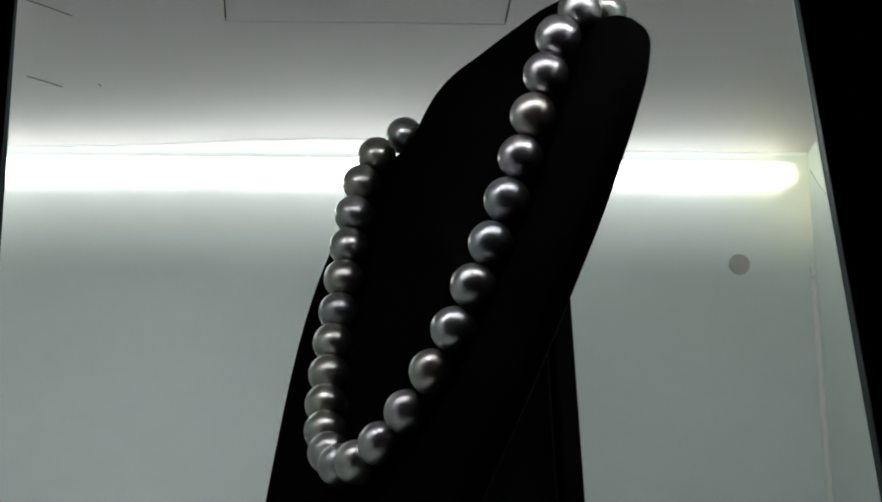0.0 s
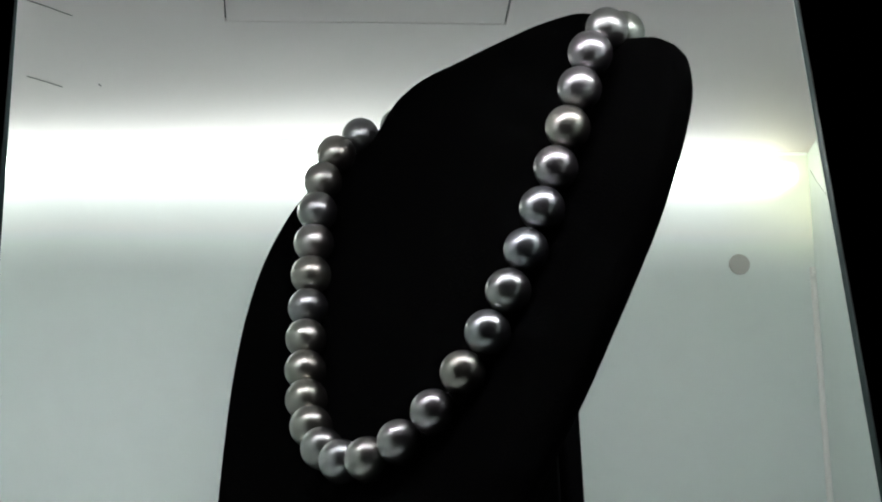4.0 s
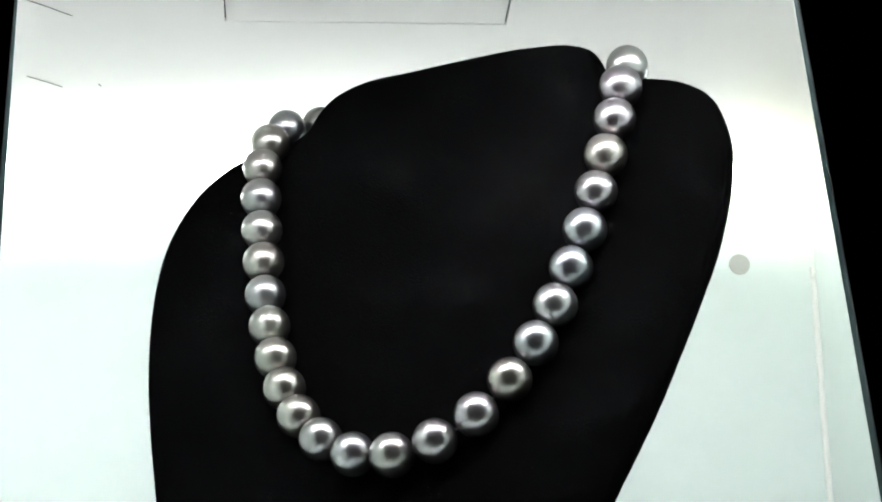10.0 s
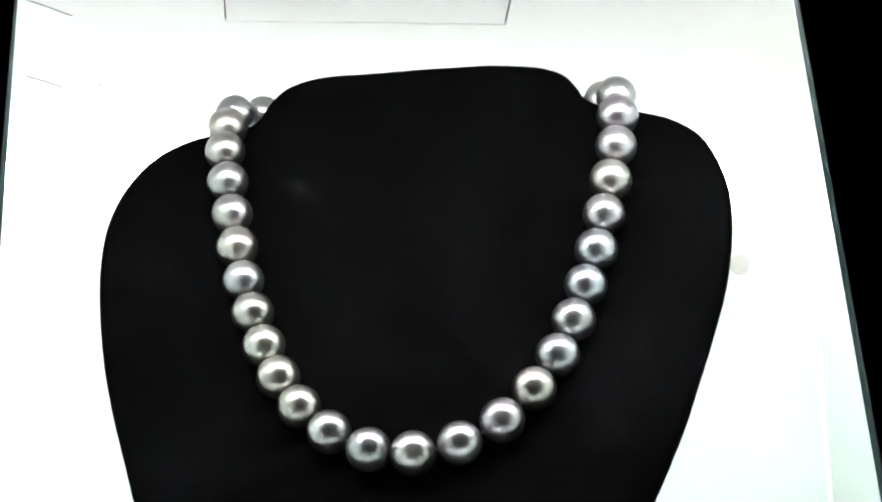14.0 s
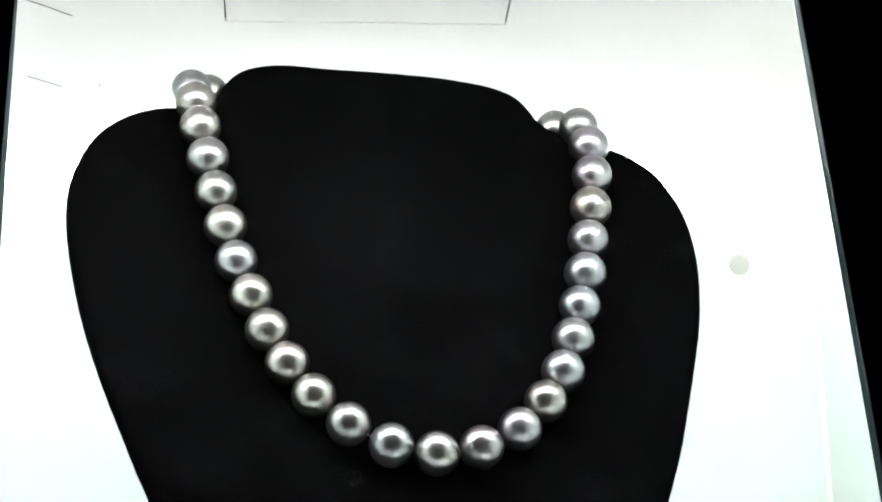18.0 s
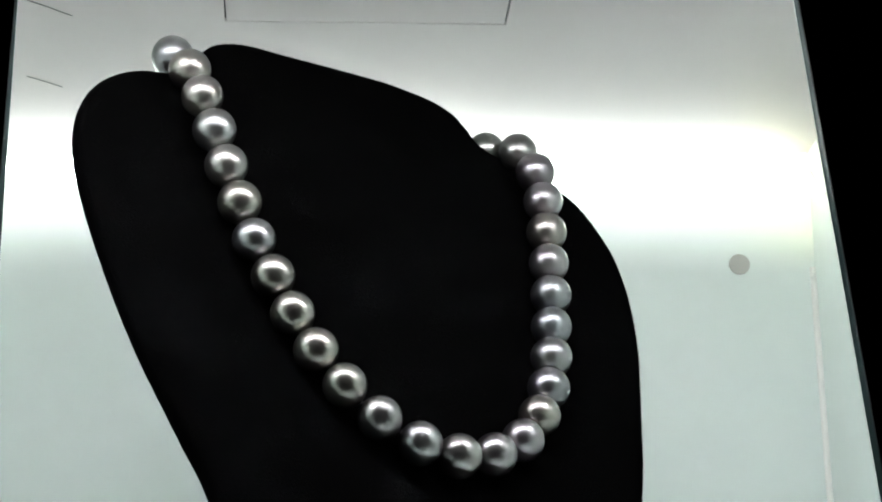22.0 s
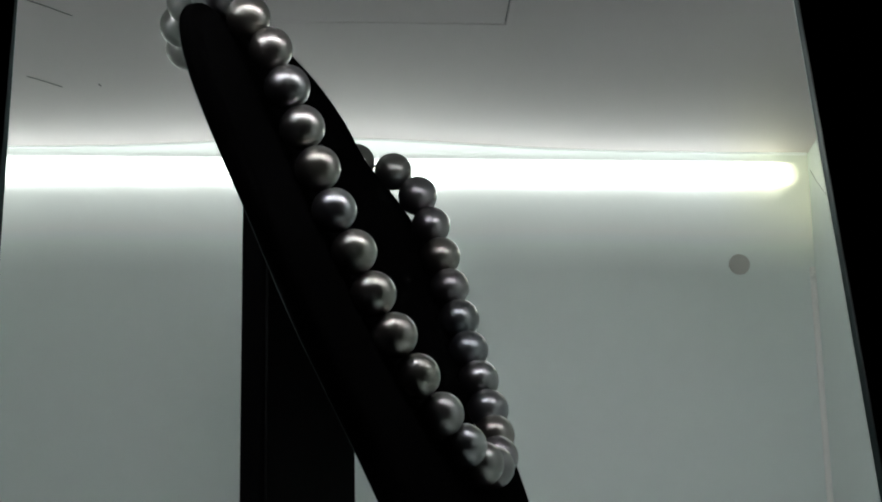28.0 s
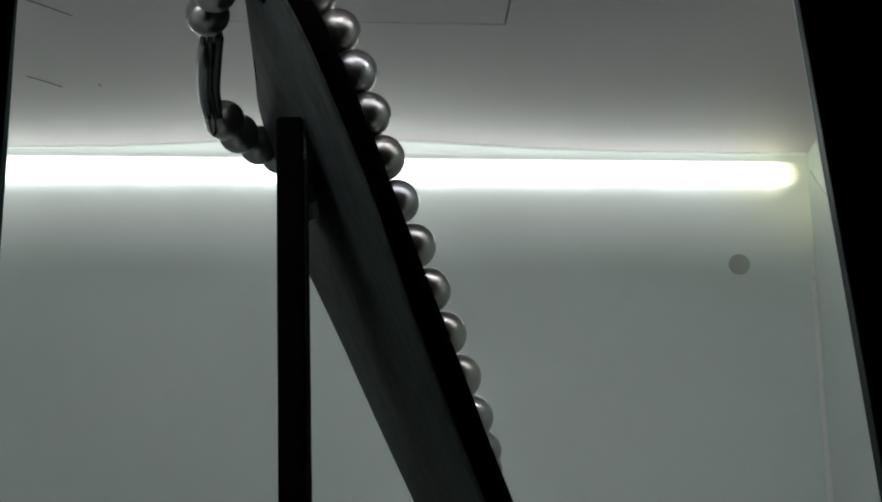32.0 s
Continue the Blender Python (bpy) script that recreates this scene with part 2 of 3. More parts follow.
for lo, hi in (((HX0 + 0.0005, HY0 + 0.0005), (HX0 + 0.0016, HY1 - 0.0003)), ((HX1 - 0.0016, HY0 + 0.0005), (HX1 - 0.0005, HY1 - 0.0003)),
               ((HX0 + 0.0016, HY0 + 0.0005), (HX1 - 0.0016, HY0 + 0.0016)), ((HX0 + 0.0016, HY1 - 0.0013), (HX1 - 0.0016, HY1 - 0.0003))):
    part("rim", slab((*lo, ZTOP + 0.0002), (*hi, ZTOP + 0.0042), 0.00003), CEIL_WHITE, hatch)
tagged(hatch, "white square hatch panel set into the ceiling sheet", "hatch")

# floor and the dark surroundings
structure("floor", slab((-0.162, -0.112, FLOOR - 0.004), (0.138, 0.158, FLOOR)), WHITE, "white plastic floor of the light box", box=False)


INSIDE = ((-0.0790, 0.066), (0.0660, 0.066), (0.0839, 0.1003), (0.0708, 0.2455), (-0.0938, 0.2424), (-0.0962, 0.1008))
OUTSIDE = ((-0.0790, 0.066), (0.0660, 0.066), (0.0840, 0.0993), (0.0706, 0.2428), (-0.0933, 0.2398), (-0.0975, 0.0997))


def front_panel(depth0, depth1, edge0, edge1):
    """A panel with a viewing opening whose sides slant, between its outer face depth0 and its inner face depth1."""
    bm = bmesh.new()
    outer = [(X0 - 0.006, -0.06), (X1 + 0.006, -0.06), (X1 + 0.006, 0.10), (X1 + 0.006, 0.330), (X0 - 0.006, 0.330), (X0 - 0.006, 0.10)]
    rings, n = [], len(outer)
    for y, edge in ((depth0, edge0), (depth1, edge1)):
        rings.append([[bm.verts.new((x, y, z)) for x, z in loop] for loop in (outer, edge)])
    for (o, i) in rings:
        for k in range(n):
            bm.faces.new((o[k], o[(k + 1) % n], i[(k + 1) % n], i[k]))
    for a, b in zip(rings[0], rings[1]):
        for k in range(n):
            bm.faces.new((a[k], a[(k + 1) % n], b[(k + 1) % n], b[k]))
    return bm


structure("wall_front", front_panel(Y0 + 0.0026, Y0 + 0.003, INSIDE, INSIDE), LINER, "white liner of the front panel with a viewing opening")
structure("front_core", front_panel(Y0 - 0.0018, Y0 + 0.0024, OUTSIDE, INSIDE), PANEL_EDGE, "greenish core of the front panel round the viewing opening")
structure("front_cover", front_panel(Y0 - 0.0026, Y0 - 0.0020, OUTSIDE, OUTSIDE), BLACK, "black outer front cover round the viewing opening")

# table and dark surroundings that close the place
structure("table", slab((-0.46, -0.86, -0.085), (0.46, 0.42, -0.0605)), DARK_ROOM, "dark plain table under the light box", box=False)
structure("room_ceiling", slab((-0.46, -0.86, 0.52), (0.46, 0.42, 0.53)), DARK_ROOM, "dark plain ceiling of the unlit surroundings", box=False)
for nm, lo, hi in (("room_wall_1", (-0.47, -0.87, -0.085), (-0.46, 0.43, 0.53)), ("room_wall_2", (0.46, -0.87, -0.085), (0.47, 0.43, 0.53)),
                   ("room_wall_3", (-0.46, -0.87, -0.085), (0.46, -0.86, 0.53)), ("room_wall_4", (-0.46, 0.42, -0.085), (0.46, 0.43, 0.53))):
    structure(nm, slab(lo, hi), DARK_ROOM, "dark plain wall of the unlit surroundings", box=False)


# ---- lamps of the box ----
def light_bar():
    base = new("light_bar")
    base.matrix_world = BOX
    tagged(base, "long glowing white light bar along the top of the back wall", "light")
    # reaches well below the bar to carry the painted halo
    bm = slab((X0 + 0.0005, Y1 - 0.0001, BAR_Z0), (X1 + 0.0010, Y1 + 0.0010, BAR_Z1))
    for v in bm.verts:
        if v.co.z < BAR_Z0 + 0.001 and v.co.y < Y1:
            v.co.y = Y1 + 0.00002      # tapers flush into the wall
    part("diffuser", bm, BAR_LIGHT, base, "milky glowing bar cover with its halo on the wall painted in")
    # glowing rod added to draw the bright line at the ceiling edge
    rim = [Vector((x, Y1 - 0.0022, ceiling_height(x, Y1 - 0.0022) - 0.00005)) for x in [X0 + 0.001 + (X1 - X0 - 0.0015) * i / 40 for i in range(41)]]
    smooth(part("edge_glow", tube(rim, 0.00045, 8), EDGE_GLOW, base, "thin glowing rod added as the bright line along the ceiling edge"))
    part("mount", slab((X0 + 0.0005, Y1 - 0.0012, 0.3000), (X1 - 0.0025, Y1 - 0.0001, 0.3040), 0.0003), WHITE, base, "thin white mounting strip")
    return base


def diode_strip():
    base = new("light_strip")
    base.matrix_world = BOX
    tagged(base, "narrow strip of bright white diodes under the ceiling", "light")
    y = Y0 + 0.0105
    part("strip", slab((X0 + 0.004, y - 0.0055, ZTOP - 0.0022), (X1 - 0.004, y + 0.0055, ZTOP - 0.0004), 0.0003), WHITE, base)
    # unseen lips added to block the light the diodes throw sideways
    for side in (-0.0050, 0.0040):
        part("light_stop", slab((X0 + 0.004, y + side, ZTOP - 0.0036), (X1 - 0.004, y + side + 0.0010, ZTOP - 0.00225), 0.0002), WHITE, base)
    first = part("diode", slab((-0.0020, -0.0020, -0.0012), (0.0020, 0.0020, 0.0), 0.0003), DIODE_LIGHT, base)
    n = 11
    for i in range(n):
        ob = first if i == 0 else first.copy()
        if i:
            scene.collection.objects.link(ob)
        ob.location = (X0 + 0.010 + (X1 - X0 - 0.020) * i / (n - 1), y, ZTOP - 0.0023)
    return base


light_bar()
diode_strip()

# ---- small marks of the box ----
bm = bmesh.new()
# strip added in near-white to paint the bright line down the corner
ring = [(X1, Y1 - 0.0010), (X1 - 0.0004, Y1 - 0.0011), (X1 - 0.0013, Y1 - 0.0010), (X1 - 0.0018, Y1 - 0.0006), (X1 - 0.0020, Y1), (X1, Y1)]
lo, hi = [bm.verts.new((x, y, -0.02)) for x, y in ring], [bm.verts.new((x, y, BAR_Z0 + 0.012)) for x, y in ring]
for k in range(6):
    bm.faces.new((lo[k], lo[(k + 1) % 6], hi[(k + 1) % 6], hi[k]))
for loop in (lo, hi):
    bm.faces.new(loop)
structure("corner_line", bm, CORNER_SHINE, "narrow pale strip painting the bright line in the box corner")


# pale bump added to stand for a small sparkle of light
bm = bmesh.new()
bmesh.ops.create_uvsphere(bm, u_segments=16, v_segments=10, radius=0.0008)
for v in bm.verts:
    v.co = Vector((v.co.x, v.co.y * 0.9, v.co.z * 1.4 - abs(v.co.x) * 0.3))
drop = smooth(part("corner_sparkle", bm, CORNER_SHINE))
drop.matrix_world = BOX @ pose(0.1457, Y1 - 0.0013, 0.2486)
tagged(drop, "tiny glossy bump added as the bright sparkle in the box corner", "sealant drop")


def disc(r, depth, bevel):
    bm = bmesh.new()
    bmesh.ops.create_cone(bm, cap_ends=True, segments=40, radius1=r, radius2=r, depth=depth)
    bmesh.ops.bevel(bm, geom=[e for e in bm.edges if abs(e.verts[0].co.z - e.verts[1].co.z) < 1e-6], offset=bevel, segments=2, affect="EDGES")
    return bm


cap = part("hole_cap", disc(0.0037, 0.0008, 0.0002), CAP_GREY)
cap.matrix_world = BOX @ pose(0.1202, Y1 - 0.0004, 0.2529, 90)
tagged(cap, "small round grey plug in the white back wall", "cap")


def mark(points, r):
    """A stray hair stuck to the ceiling sheet."""
    pts = spline([(x, y, ceiling_height(x, y) - 0.0001) for x, y in points], 8)
    ob = part("stray_hair", tube(pts, r, 6), HAIR)
    ob.matrix_world = BOX
    return tagged(ob, "short dark hair stuck to the white ceiling", "hair", "hairs stuck to the box")


mark([(-0.1165, 0.0490), (-0.1100, 0.0542), (-0.1028, 0.0607)], 0.00013)
mark([(-0.1215, 0.1068), (-0.1160, 0.1110), (-0.1111, 0.1152)], 0.00011)
mark([(-0.0990, 0.1130), (-0.0984, 0.1146)], 0.00014)
crack = part("stray_hair", tube(spline([(X1 - 0.0001, 0.1656, 0.2869), (X1 - 0.0001, 0.1570, 0.2790), (X1 - 0.0001, 0.1459, 0.2701)], 8), 0.00006, 6), HAIR)
crack.matrix_world = BOX
tagged(crack, "fine hair stuck to the white side wall", "hair", "hairs stuck to the box")

# ---- the stand ----
CENTRE = Vector((0.0017, 0.0008, 0.1926))        # middle of the pearls' plane
LEAN = 19.52
FRAME = Matrix.Translation(CENTRE) @ pose(0, 0, 0, 0, 0, 0.35) @ pose(0, 0, 0, 90 - LEAN, 0, 0)   # x across, y up the board, z to the viewer
HALF_1 = ((0, 82.5), (16, 82.3), (24.2, 81.7), (32.3, 80.4), (37.7, 78.7), (41.9, 75.9), (44.9, 71.7), (47.0, 67.4), (51.0, 64.0), (58.0, 61.2), (64.9, 58.8),
          (71.8, 56.0), (77.9, 51.5), (82.0, 45.8), (85.4, 37.2), (87.2, 27.5), (87.4, 15.0), (85.5, -2.5), (81.6, -18.5), (78.1, -31.8), (74.1, -45.5), (69.3, -59.5),
          (65.0, -71.0), (56.5, -100.0), (50.5, -130.0), (47.0, -160.0), (46.0, -200.0))
HALF_2 = ((16, 82.1), (26.0, 82.3), (33.6, 81.2), (39.2, 79.1), (42.9, 75.9), (45.5, 72.0), (47.4, 67.0), (50.8, 63.6), (57.5, 61.6), (64.7, 59.9),
          (72.4, 56.4), (78.3, 51.4), (82.7, 44.9), (85.9, 36.7), (87.7, 26.5), (87.3, 14.0), (85.0, -2.8), (81.4, -18.8), (77.7, -31.8), (72.9, -45.5), (68.0, -59.5),
          (63.7, -71.0), (56.5, -100.0), (50.5, -130.0), (47.0, -160.0), (46.0, -200.0))


def outline(inset):
    """The board's outline in metres, drawn in by inset."""
    pts = [(x, y, 0) for x, y in HALF_1] + [(-x, y, 0) for x, y in HALF_2[::-1]]
    pts = spline(pts, 9, closed=True)
    n, out = len(pts), []
    for i, p in enumerate(pts):
        way = (pts[(i + 1) % n] - pts[i - 1]).normalized()
        rough = 0.05 * math.sin(i * 1.7) * math.sin(i * 0.31) + 0.05 * math.sin(i * 0.37 + 1)      # uneven pile
        out.append(p + Vector((way.y, -way.x, 0)) * (inset + rough))
    turn = pose(-0.0022, 0, 0, 0, 0, -3.0)
    return [turn @ (p * 0.001) for p in out]


def board(profile):
    """Loops of the outline at (inset, height, rise over the shoulders) in mm, capped at both ends, cut level at the floor."""
    bm, rings = bmesh.new(), []
    ease = lambda v: max(0.0, min(1.0, v)) ** 2 * (3 - 2 * max(0.0, min(1.0, v)))
    for inset, h, rise in profile:
        ring = []
        for p in outline(inset):
            back = ease((p.x * 1000 - 15) / 30) * ease((p.y * 1000 - 20) / 30)      # the board bends back there
            padded = ease((abs(p.x) * 1000 - 42) / 24) * ease((p.y * 1000 + 32) / 50)
            if h < -9.5:      # one shoulder is warped backwards
                padded = ease((p.x * 1000 - 38) / 26) * ease((p.y * 1000 - 5) / 30) - 1.5 * ease((-p.x * 1000 - 42) / 24) * ease((p.y * 1000 + 40) / 40)
            ring.append(bm.verts.new(FRAME @ (p + Vector((0, 1.1 * back, h + rise * padded - 1.2 * back)) * 0.001)))
        rings.append(ring)
    n = len(rings[0])
    for a, b in zip(rings, rings[1:]):
        for k in range(n):
            bm.faces.new((a[k], a[(k + 1) % n], b[(k + 1) % n], b[k]))
    bm.faces.new(rings[0])
    bm.faces.new(rings[-1])
    cut = bmesh.ops.bisect_plane(bm, geom=bm.verts[:] + bm.edges[:] + bm.faces[:], plane_co=(0, 0, FLOOR + 0.0006), plane_no=(0, 0, -1), clear_outer=True)
    edges = [g for g in cut["geom_cut"] if isinstance(g, bmesh.types.BMEdge)]
    bmesh.ops.holes_fill(bm, edges=edges)
    return bm


def necklace_stand():
    base = new("necklace_stand")
    tagged(base, "black velvet bust-shaped necklace stand leaning on its back leg", "display stand")
    smooth(part("front_board", board([(1.9, -12.0, -0.8), (0.8, -11.4, -0.8), (0.1, -10.3, -0.7), (-0.2, -9.0, 0.5), (0.15, -7.8, 0.9), (0.7, -6.9, 1.0), (1.9, -6.2, 0.9), (4.2, -5.6, 0.4), (9, -5.35, 0.0)]), VELVET, base))
    smooth(part("backing", board([(6.5, -12.8, -0.8), (4.2, -12.6, -0.8), (2.3, -12.3, -0.8), (1.6, -11.9, -0.8)]), BACKING, base, "dull grey backing sheet"))
    # lint caught in the pile
    rng, bm = random.Random(11), bmesh.new()
    turn = pose(-0.0022, 0, 0, 0, 0, -3.0)
    for k in range(1500):
        x, y = rng.uniform(-0.080, 0.080), rng.uniform(-0.085, 0.060)
        if k >= 1300:
            x, y = rng.choice((-1, 1)) * rng.uniform(0.056, 0.081), rng.uniform(-0.01, 0.045)
        if abs(x) > 0.078 + min(0.0, y) * 0.35 or (y > 0.05 and abs(x) > 0.066):
            continue
        c, a, l = turn @ Vector((x, y, -0.0052)), rng.uniform(0, 3.14), rng.choice((0.00003, 0.00004, 0.00005, 0.00006, 0.00012))
        d, w = Vector((math.cos(a), math.sin(a), 0.15)) * l, Vector((-math.sin(a), math.cos(a), 0)) * 0.00004
        bm.faces.new([bm.verts.new(FRAME @ (c + q)) for q in (d + w, w - d, -d - w, d - w)])
    tagged(part("lint", bm, LINT, base, "tiny pale specks of lint"), kind="stuff")
    leg = part("leg", slab((-0.0316, -0.0041, FLOOR + 0.0006 - 0.1), (0.0320, 0.0028, 0.1242), 0.0012), LEG_BLACK, base, "flat black leg board")
    leg.matrix_world = Matrix.Translation((-0.0053, 0.0317, 0.1)) @ pose(0, 0, 0, 1.1, 1.84, 1.36)
    lip = part("leg_edging", slab((-0.0318, -0.0051, FLOOR + 0.0008 - 0.1), (0.0300, -0.0042, 0.1120), 0.0003), LEG_EDGE, base, "dull dark grey edging of the leg")
    lip.matrix_world = leg.matrix_world
    hinge = part("hinge", slab((-0.007, -0.0024, -0.0070), (0.007, 0.0024, 0.0060), 0.001), PAPER, base, "torn grey paper hinge")
    hinge.matrix_world = Matrix.Translation((-0.0016, 0.0258, 0.217)) @ pose(0, 0, 0, -16, 1.84, 1.36)
    for x, z in ((0.0, 0.1150), (0.001, 0.1220)):
        rivet = part("rivet", disc(0.0018, 0.0014, 0.0004), LEG_BLACK, base, "small black rivet")
        rivet.matrix_world = leg.matrix_world @ pose(x, -0.0052, z, 90)
    # torn paper along the edge of the hinge
    for path, w in (([(-0.0299, 0.0247, 0.2252), (-0.0286, 0.0243, 0.2236), (-0.0272, 0.0249, 0.2222), (-0.0255, 0.0244, 0.2207), (-0.0232, 0.0247, 0.2186)], (0.5, 1.3, 0.6, 1.1, 0.3)),
                    ([(0.0010, 0.0246, 0.2230), (0.0026, 0.0242, 0.2195), (0.0040, 0.0246, 0.2160), (0.0052, 0.0237, 0.2120)], (1.0, 2.6, 2.2, 1.2))):
        part("paper_shred", leaf(path, w, 0.15, 0.2), SHRED, base, "curled shred of torn pale paper")
    return base


# ---- the pearls ----
def chain_points():
    """Pearl centres along the string: the front loop lies in the board's plane, the ends pass over the shoulders to the clasp."""
    front = [(-53.3, 60.2, 0.1), (-52.8, 49.0, 2.2), (-51.4, 37.6, 2.0), (-49.7, 26.3, 1.2), (-47.7, 15.0, 0.4), (-45.5, 3.6, -0.3),
             (-42.3, -7.6, -0.4), (-38.8, -18.6, -0.8), (-34.4, -29.2, -0.9), (-28.4, -39.2, -0.8), (-20.3, -48.0, -0.7), (-10.0, -54.4, -0.6),
             (1.4, -56.7, -0.7), (13.2, -54.7, -0.8), (24.0, -48.9, -0.9), (32.3, -40.0, -1.0), (38.6, -30.2, -1.0), (43.1, -19.4, -1.0),
             (46.7, -8.4, -0.9), (50.0, 2.8, -0.5), (52.6, 14.2, 0.1), (55.0, 25.4, 0.9), (57.1, 36.8, 1.5), (58.1, 48.1, 1.3)]
    out = [FRAME @ (Vector(p) * 0.001) for p in front]
    start = [(-0.0288, 0.0487, 0.2562), (-0.0375, 0.0462, 0.2588), (-0.0456, 0.0402, 0.2606), (-0.0517, 0.0302, 0.2574)]
    end = [(0.0594, 0.0233, 0.2474), (0.0553, 0.0337, 0.2508), (0.0435, 0.0393, 0.2490), (0.0320, 0.0445, 0.2480), (0.0203, 0.0477, 0.2473)]
    return [Vector(p) for p in start] + out + [Vector(p) for p in end]


def pearl_necklace():
    base = new("pearl_necklace")
    tagged(base, "strand of round silver-grey pearls laid over a black stand", "necklace")
    pts = chain_points()
    rng = random.Random(5)
    bm = bmesh.new()
    bmesh.ops.create_uvsphere(bm, u_segments=64, v_segments=40, radius=0.00577)
    first = smooth(part("pearl", bm, NACRE, base))
    for i, p in enumerate(pts):
        ob = first if i == 0 else first.copy()
        if i:
            scene.collection.objects.link(ob)
        s = 1 + rng.uniform(-0.012, 0.012)
        ob.location, ob.scale = p, (s, s, s * rng.uniform(0.985, 1.01))
        ob.rotation_euler = [rng.uniform(0, 6.28) for _ in range(3)]
    smooth(part("string", tube(spline(pts, 3), 0.0003, 6), CORD, base, "thin grey silk string"))
    # fold-over clasp between the two ends: three nested leaves and a hook
    clasp = smooth(part("clasp", leaf([(-0.0225, 0.0473, 0.2545), (-0.0100, 0.0489, 0.2513), (0.0040, 0.0502, 0.2483), (0.0135, 0.0500, 0.2463)], (5.0, 4.4, 3.8, 3.0), 0.3, 2.0),
                        DARK_STEEL, base, "slim dark steel fold-over clasp"))
    smooth(part("cover_plate", channel([(-0.0208, 0.0508, 0.2528), (-0.0120, 0.0525, 0.2512), (0.0000, 0.0533, 0.2490), (0.0080, 0.0530, 0.2468), (0.0128, 0.0520, 0.2450)],
                                       (5.0, 6.2, 5.6, 4.6, 3.0), (0.4, 2.8, 2.4, 2.0, 1.2)), STEEL, clasp, "bowed polished steel cover plate"))
    smooth(part("lever", leaf([(-0.0205, 0.0494, 0.2535), (-0.0060, 0.0510, 0.2505), (0.0060, 0.0512, 0.2475), (0.0125, 0.0505, 0.2455)], (5.0, 4.4, 3.4, 2.6), 0.3, 1.6), DARK_STEEL, clasp))
    smooth(part("tongue", leaf([(-0.0205, 0.0482, 0.2535), (-0.0060, 0.0492, 0.2500), (0.0110, 0.0499, 0.2460)], (3.0, 2.2, 1.8), 0.1, 0.3), STEEL, clasp, "thin bright inner tongue"))
    mid, long, wide = Vector((0.0052, 0.0502, 0.2400)), Vector((0.0064, 0.0009, 0.0063)), Vector((0.0014, 0.0008, 0))
    hook = [mid + long * math.cos(a) + wide * math.sin(a) for a in [math.pi * k / 14 for k in range(-1, 26)]]
    smooth(part("hook", tube(hook, 0.00042, 8), DARK_STEEL, clasp, "pointed dark steel hook"))
    smooth(part("link", tube(spline([pts[0], (-0.0235, 0.0474, 0.2550)], 4), 0.0009, 8), DARK_STEEL, clasp))
    smooth(part("link", tube(spline([(0.0130, 0.0497, 0.2466), pts[-1]], 4), 0.0009, 8), DARK_STEEL, clasp))
    return base


def leaf(path, widths, crown, thick):
    """An upright metal strip along the path, its widths, crown and thickness in mm."""
    line, n = spline(path, 6), len(path) - 1
    bm, rings = bmesh.new(), []
    for i, p in enumerate(line):
        u = i / 6
        k = min(int(u), n - 1)
        w = (widths[k] + (widths[k + 1] - widths[k]) * (u - k)) * 0.0005
        way = (line[min(i + 1, len(line) - 1)] - line[max(i - 1, 0)]).normalized()
        out = Vector((0, 0, 1)).cross(way).normalized()
        up = way.cross(out)
        face = [p + up * s * w - out * (crown * 0.001 * s * s) for s in (-1, -0.6, -0.2, 0.2, 0.6, 1)]
        rings.append([bm.verts.new(c) for c in face] + [bm.verts.new(c - out * thick * 0.001) for c in face[::-1]])
    m = len(rings[0])
    for a, b in zip(rings, rings[1:]):
        for k in range(m):
            bm.faces.new((a[k], a[(k + 1) % m], b[(k + 1) % m], b[k]))
    bm.faces.new(rings[0])
    bm.faces.new(rings[-1])
    for e in bm.edges:
        if len(e.link_faces) == 2 and e.calc_face_angle(0) > 0.9:
            e.smooth = False
    return bm


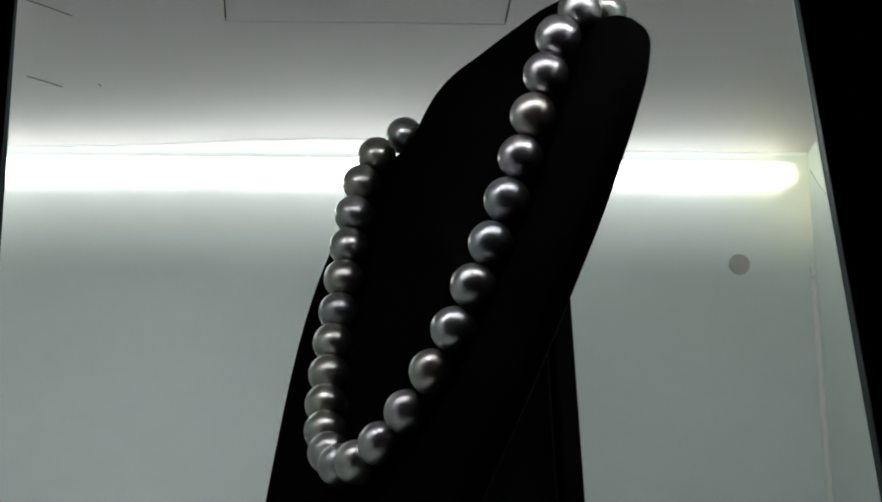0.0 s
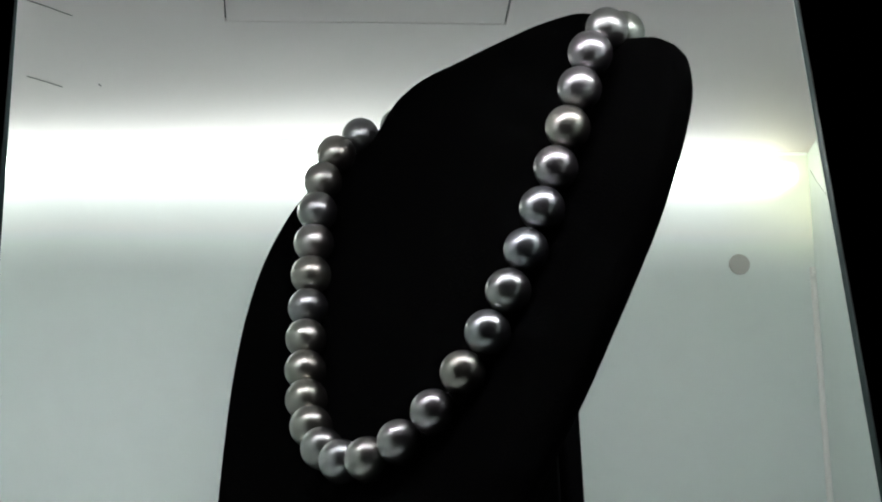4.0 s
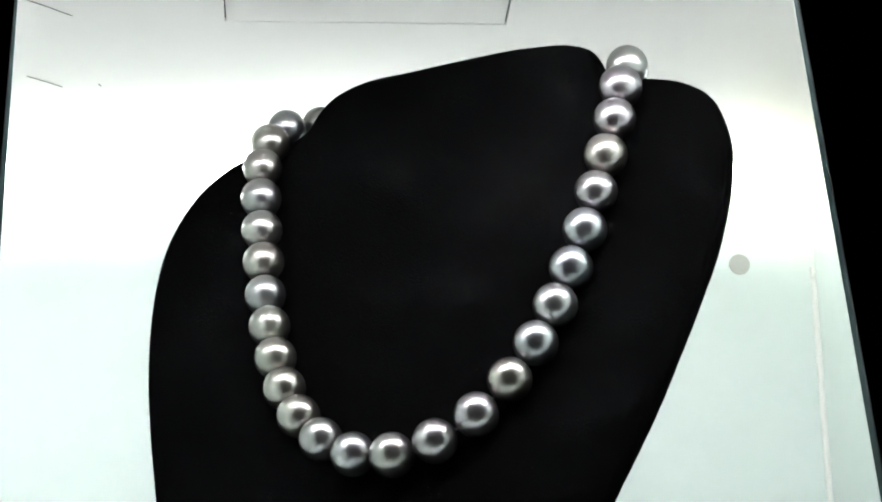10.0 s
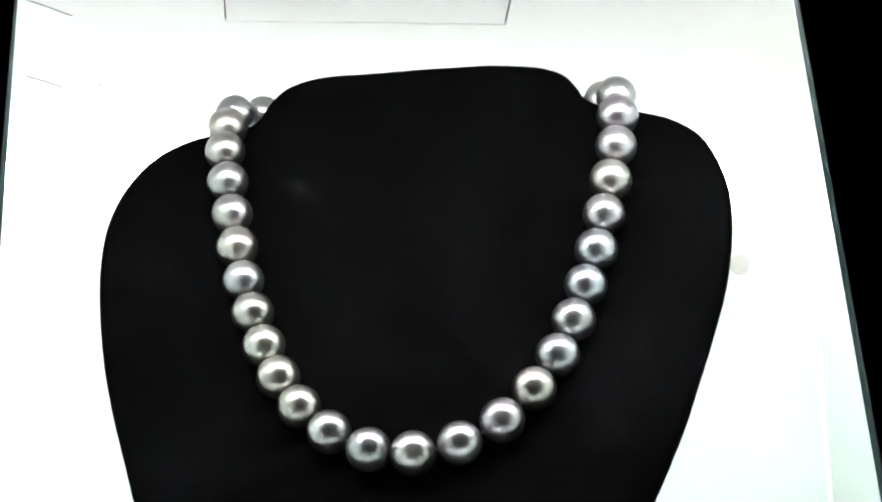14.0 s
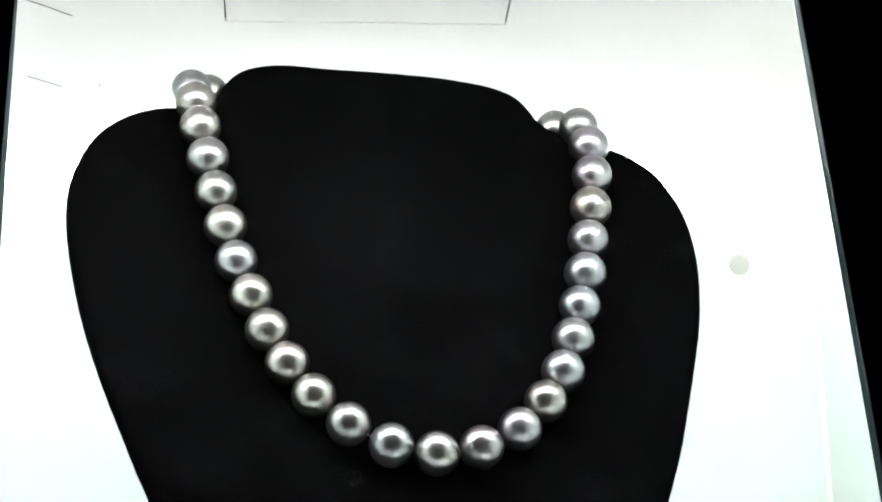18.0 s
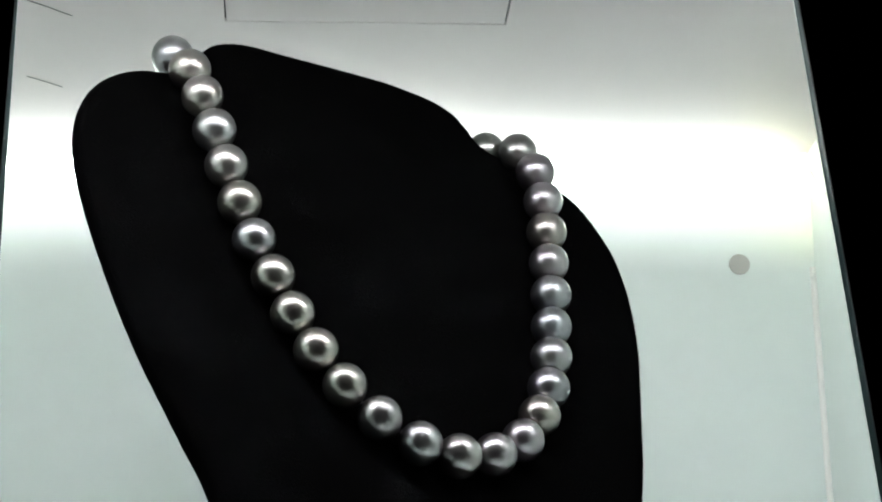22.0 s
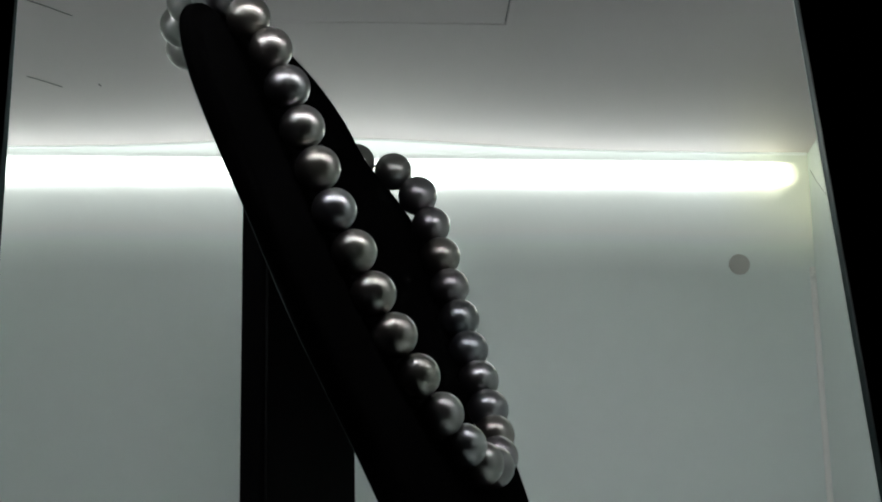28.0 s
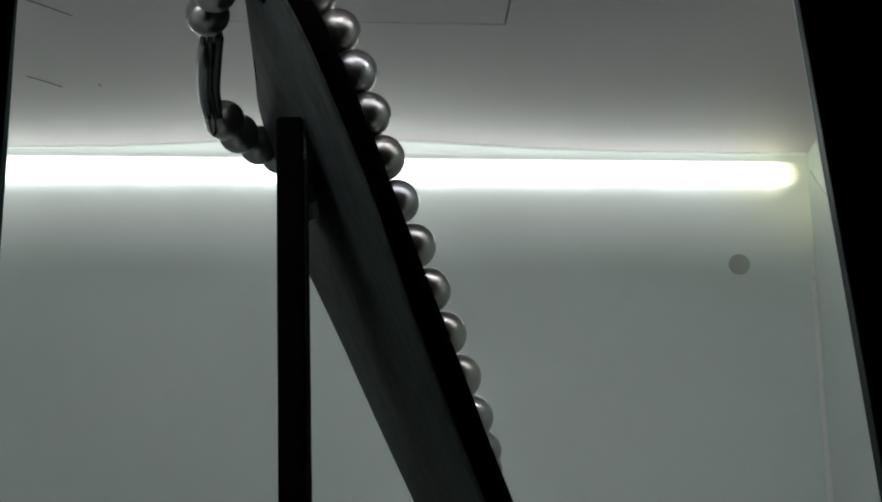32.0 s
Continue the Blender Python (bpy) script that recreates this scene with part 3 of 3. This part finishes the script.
def channel(path, widths, lips):
    """A bowed metal plate along the path with both long edges folded inwards; widths and lips in mm."""
    line, n = spline(path, 6), len(path) - 1
    bm, rings = bmesh.new(), []
    at = lambda v, u, k: (v[k] + (v[k + 1] - v[k]) * (u - k)) * 0.001
    for i, p in enumerate(line):
        u = i / 6
        k = min(int(u), n - 1)
        w, lip = at(widths, u, k) / 2, at(lips, u, k)
        way = (line[min(i + 1, len(line) - 1)] - line[max(i - 1, 0)]).normalized()
        inward = way.cross(Vector((0, 0, 1))).normalized()
        up = inward.cross(way)
        if inward.y > 0:
            inward = -inward
        if up.z < 0:
            up = -up
        shape = [(lip, 0.80), (lip * 0.45, 0.97), (0.0004, 1.0), (-0.0002, 0.72), (-0.0005, 0.3), (-0.0005, -0.3), (-0.0002, -0.72), (0.0004, -1.0), (lip * 0.45, -0.97), (lip, -0.80)]
        face = [p + inward * d + up * (s * w) for d, s in shape]
        inner = [p + inward * (d + 0.0003) + up * (s * max(w - 0.0003, 0.0002)) for d, s in shape]
        rings.append([bm.verts.new(c) for c in face + inner[::-1]])
    m = len(rings[0])
    for a, b in zip(rings, rings[1:]):
        for k in range(m):
            bm.faces.new((a[k], a[(k + 1) % m], b[(k + 1) % m], b[k]))
    bm.faces.new(rings[0])
    bm.faces.new(rings[-1])
    for e in bm.edges:
        if len(e.link_faces) == 2 and e.calc_face_angle(0) > 0.6:
            e.smooth = False
    return bm


stand = necklace_stand()
necklace = pearl_necklace()


# ---- the turning ----
TURN = ((0, -62.02, 0.10, 0.06), (1, -59.02, 0.07, 0.10), (2, -55.83, 0.04, 0.14), (3, -52.62, 0.01, 0.13), (6, -42.42, 0.13, 0.10), (7, -38.70, 0.22, 0.11),
        (8, -34.85, 0.21, 0.12), (9, -30.94, 0.20, 0.19), (10, -26.79, 0.09, 0.25), (11, -22.44, 0.03, 0.26), (12, -17.89, -0.03, 0.27), (13, -13.34, -0.04, 0.34),
        (14, -8.69, -0.10, 0.40), (17, 6.70, -0.38, 0.29), (18, 12.14, -0.42, 0.25), (19, 17.55, -0.45, 0.21), (22, 34.15, -0.35, 0.30), (23, 39.97, -0.29, 0.26),
        (24, 45.88, -0.22, 0.13), (25, 51.93, -0.15, -0.06), (28, 70.20, 0.33, -0.32), (29, 75.55, 0.43, -0.48), (30, 80.80, 0.47, -0.59), (31, 86.40, 0.08, -0.63),
        (32, 91.45, 0.09, -0.69))


def motions():
    """Stand and necklace turn together about the upright axis."""
    for thing in (stand, necklace):
        walk(thing, [(t, pose(x * 0.001, y * 0.001, 0, 0, 0, a)) for t, a, x, y in TURN])


motions()
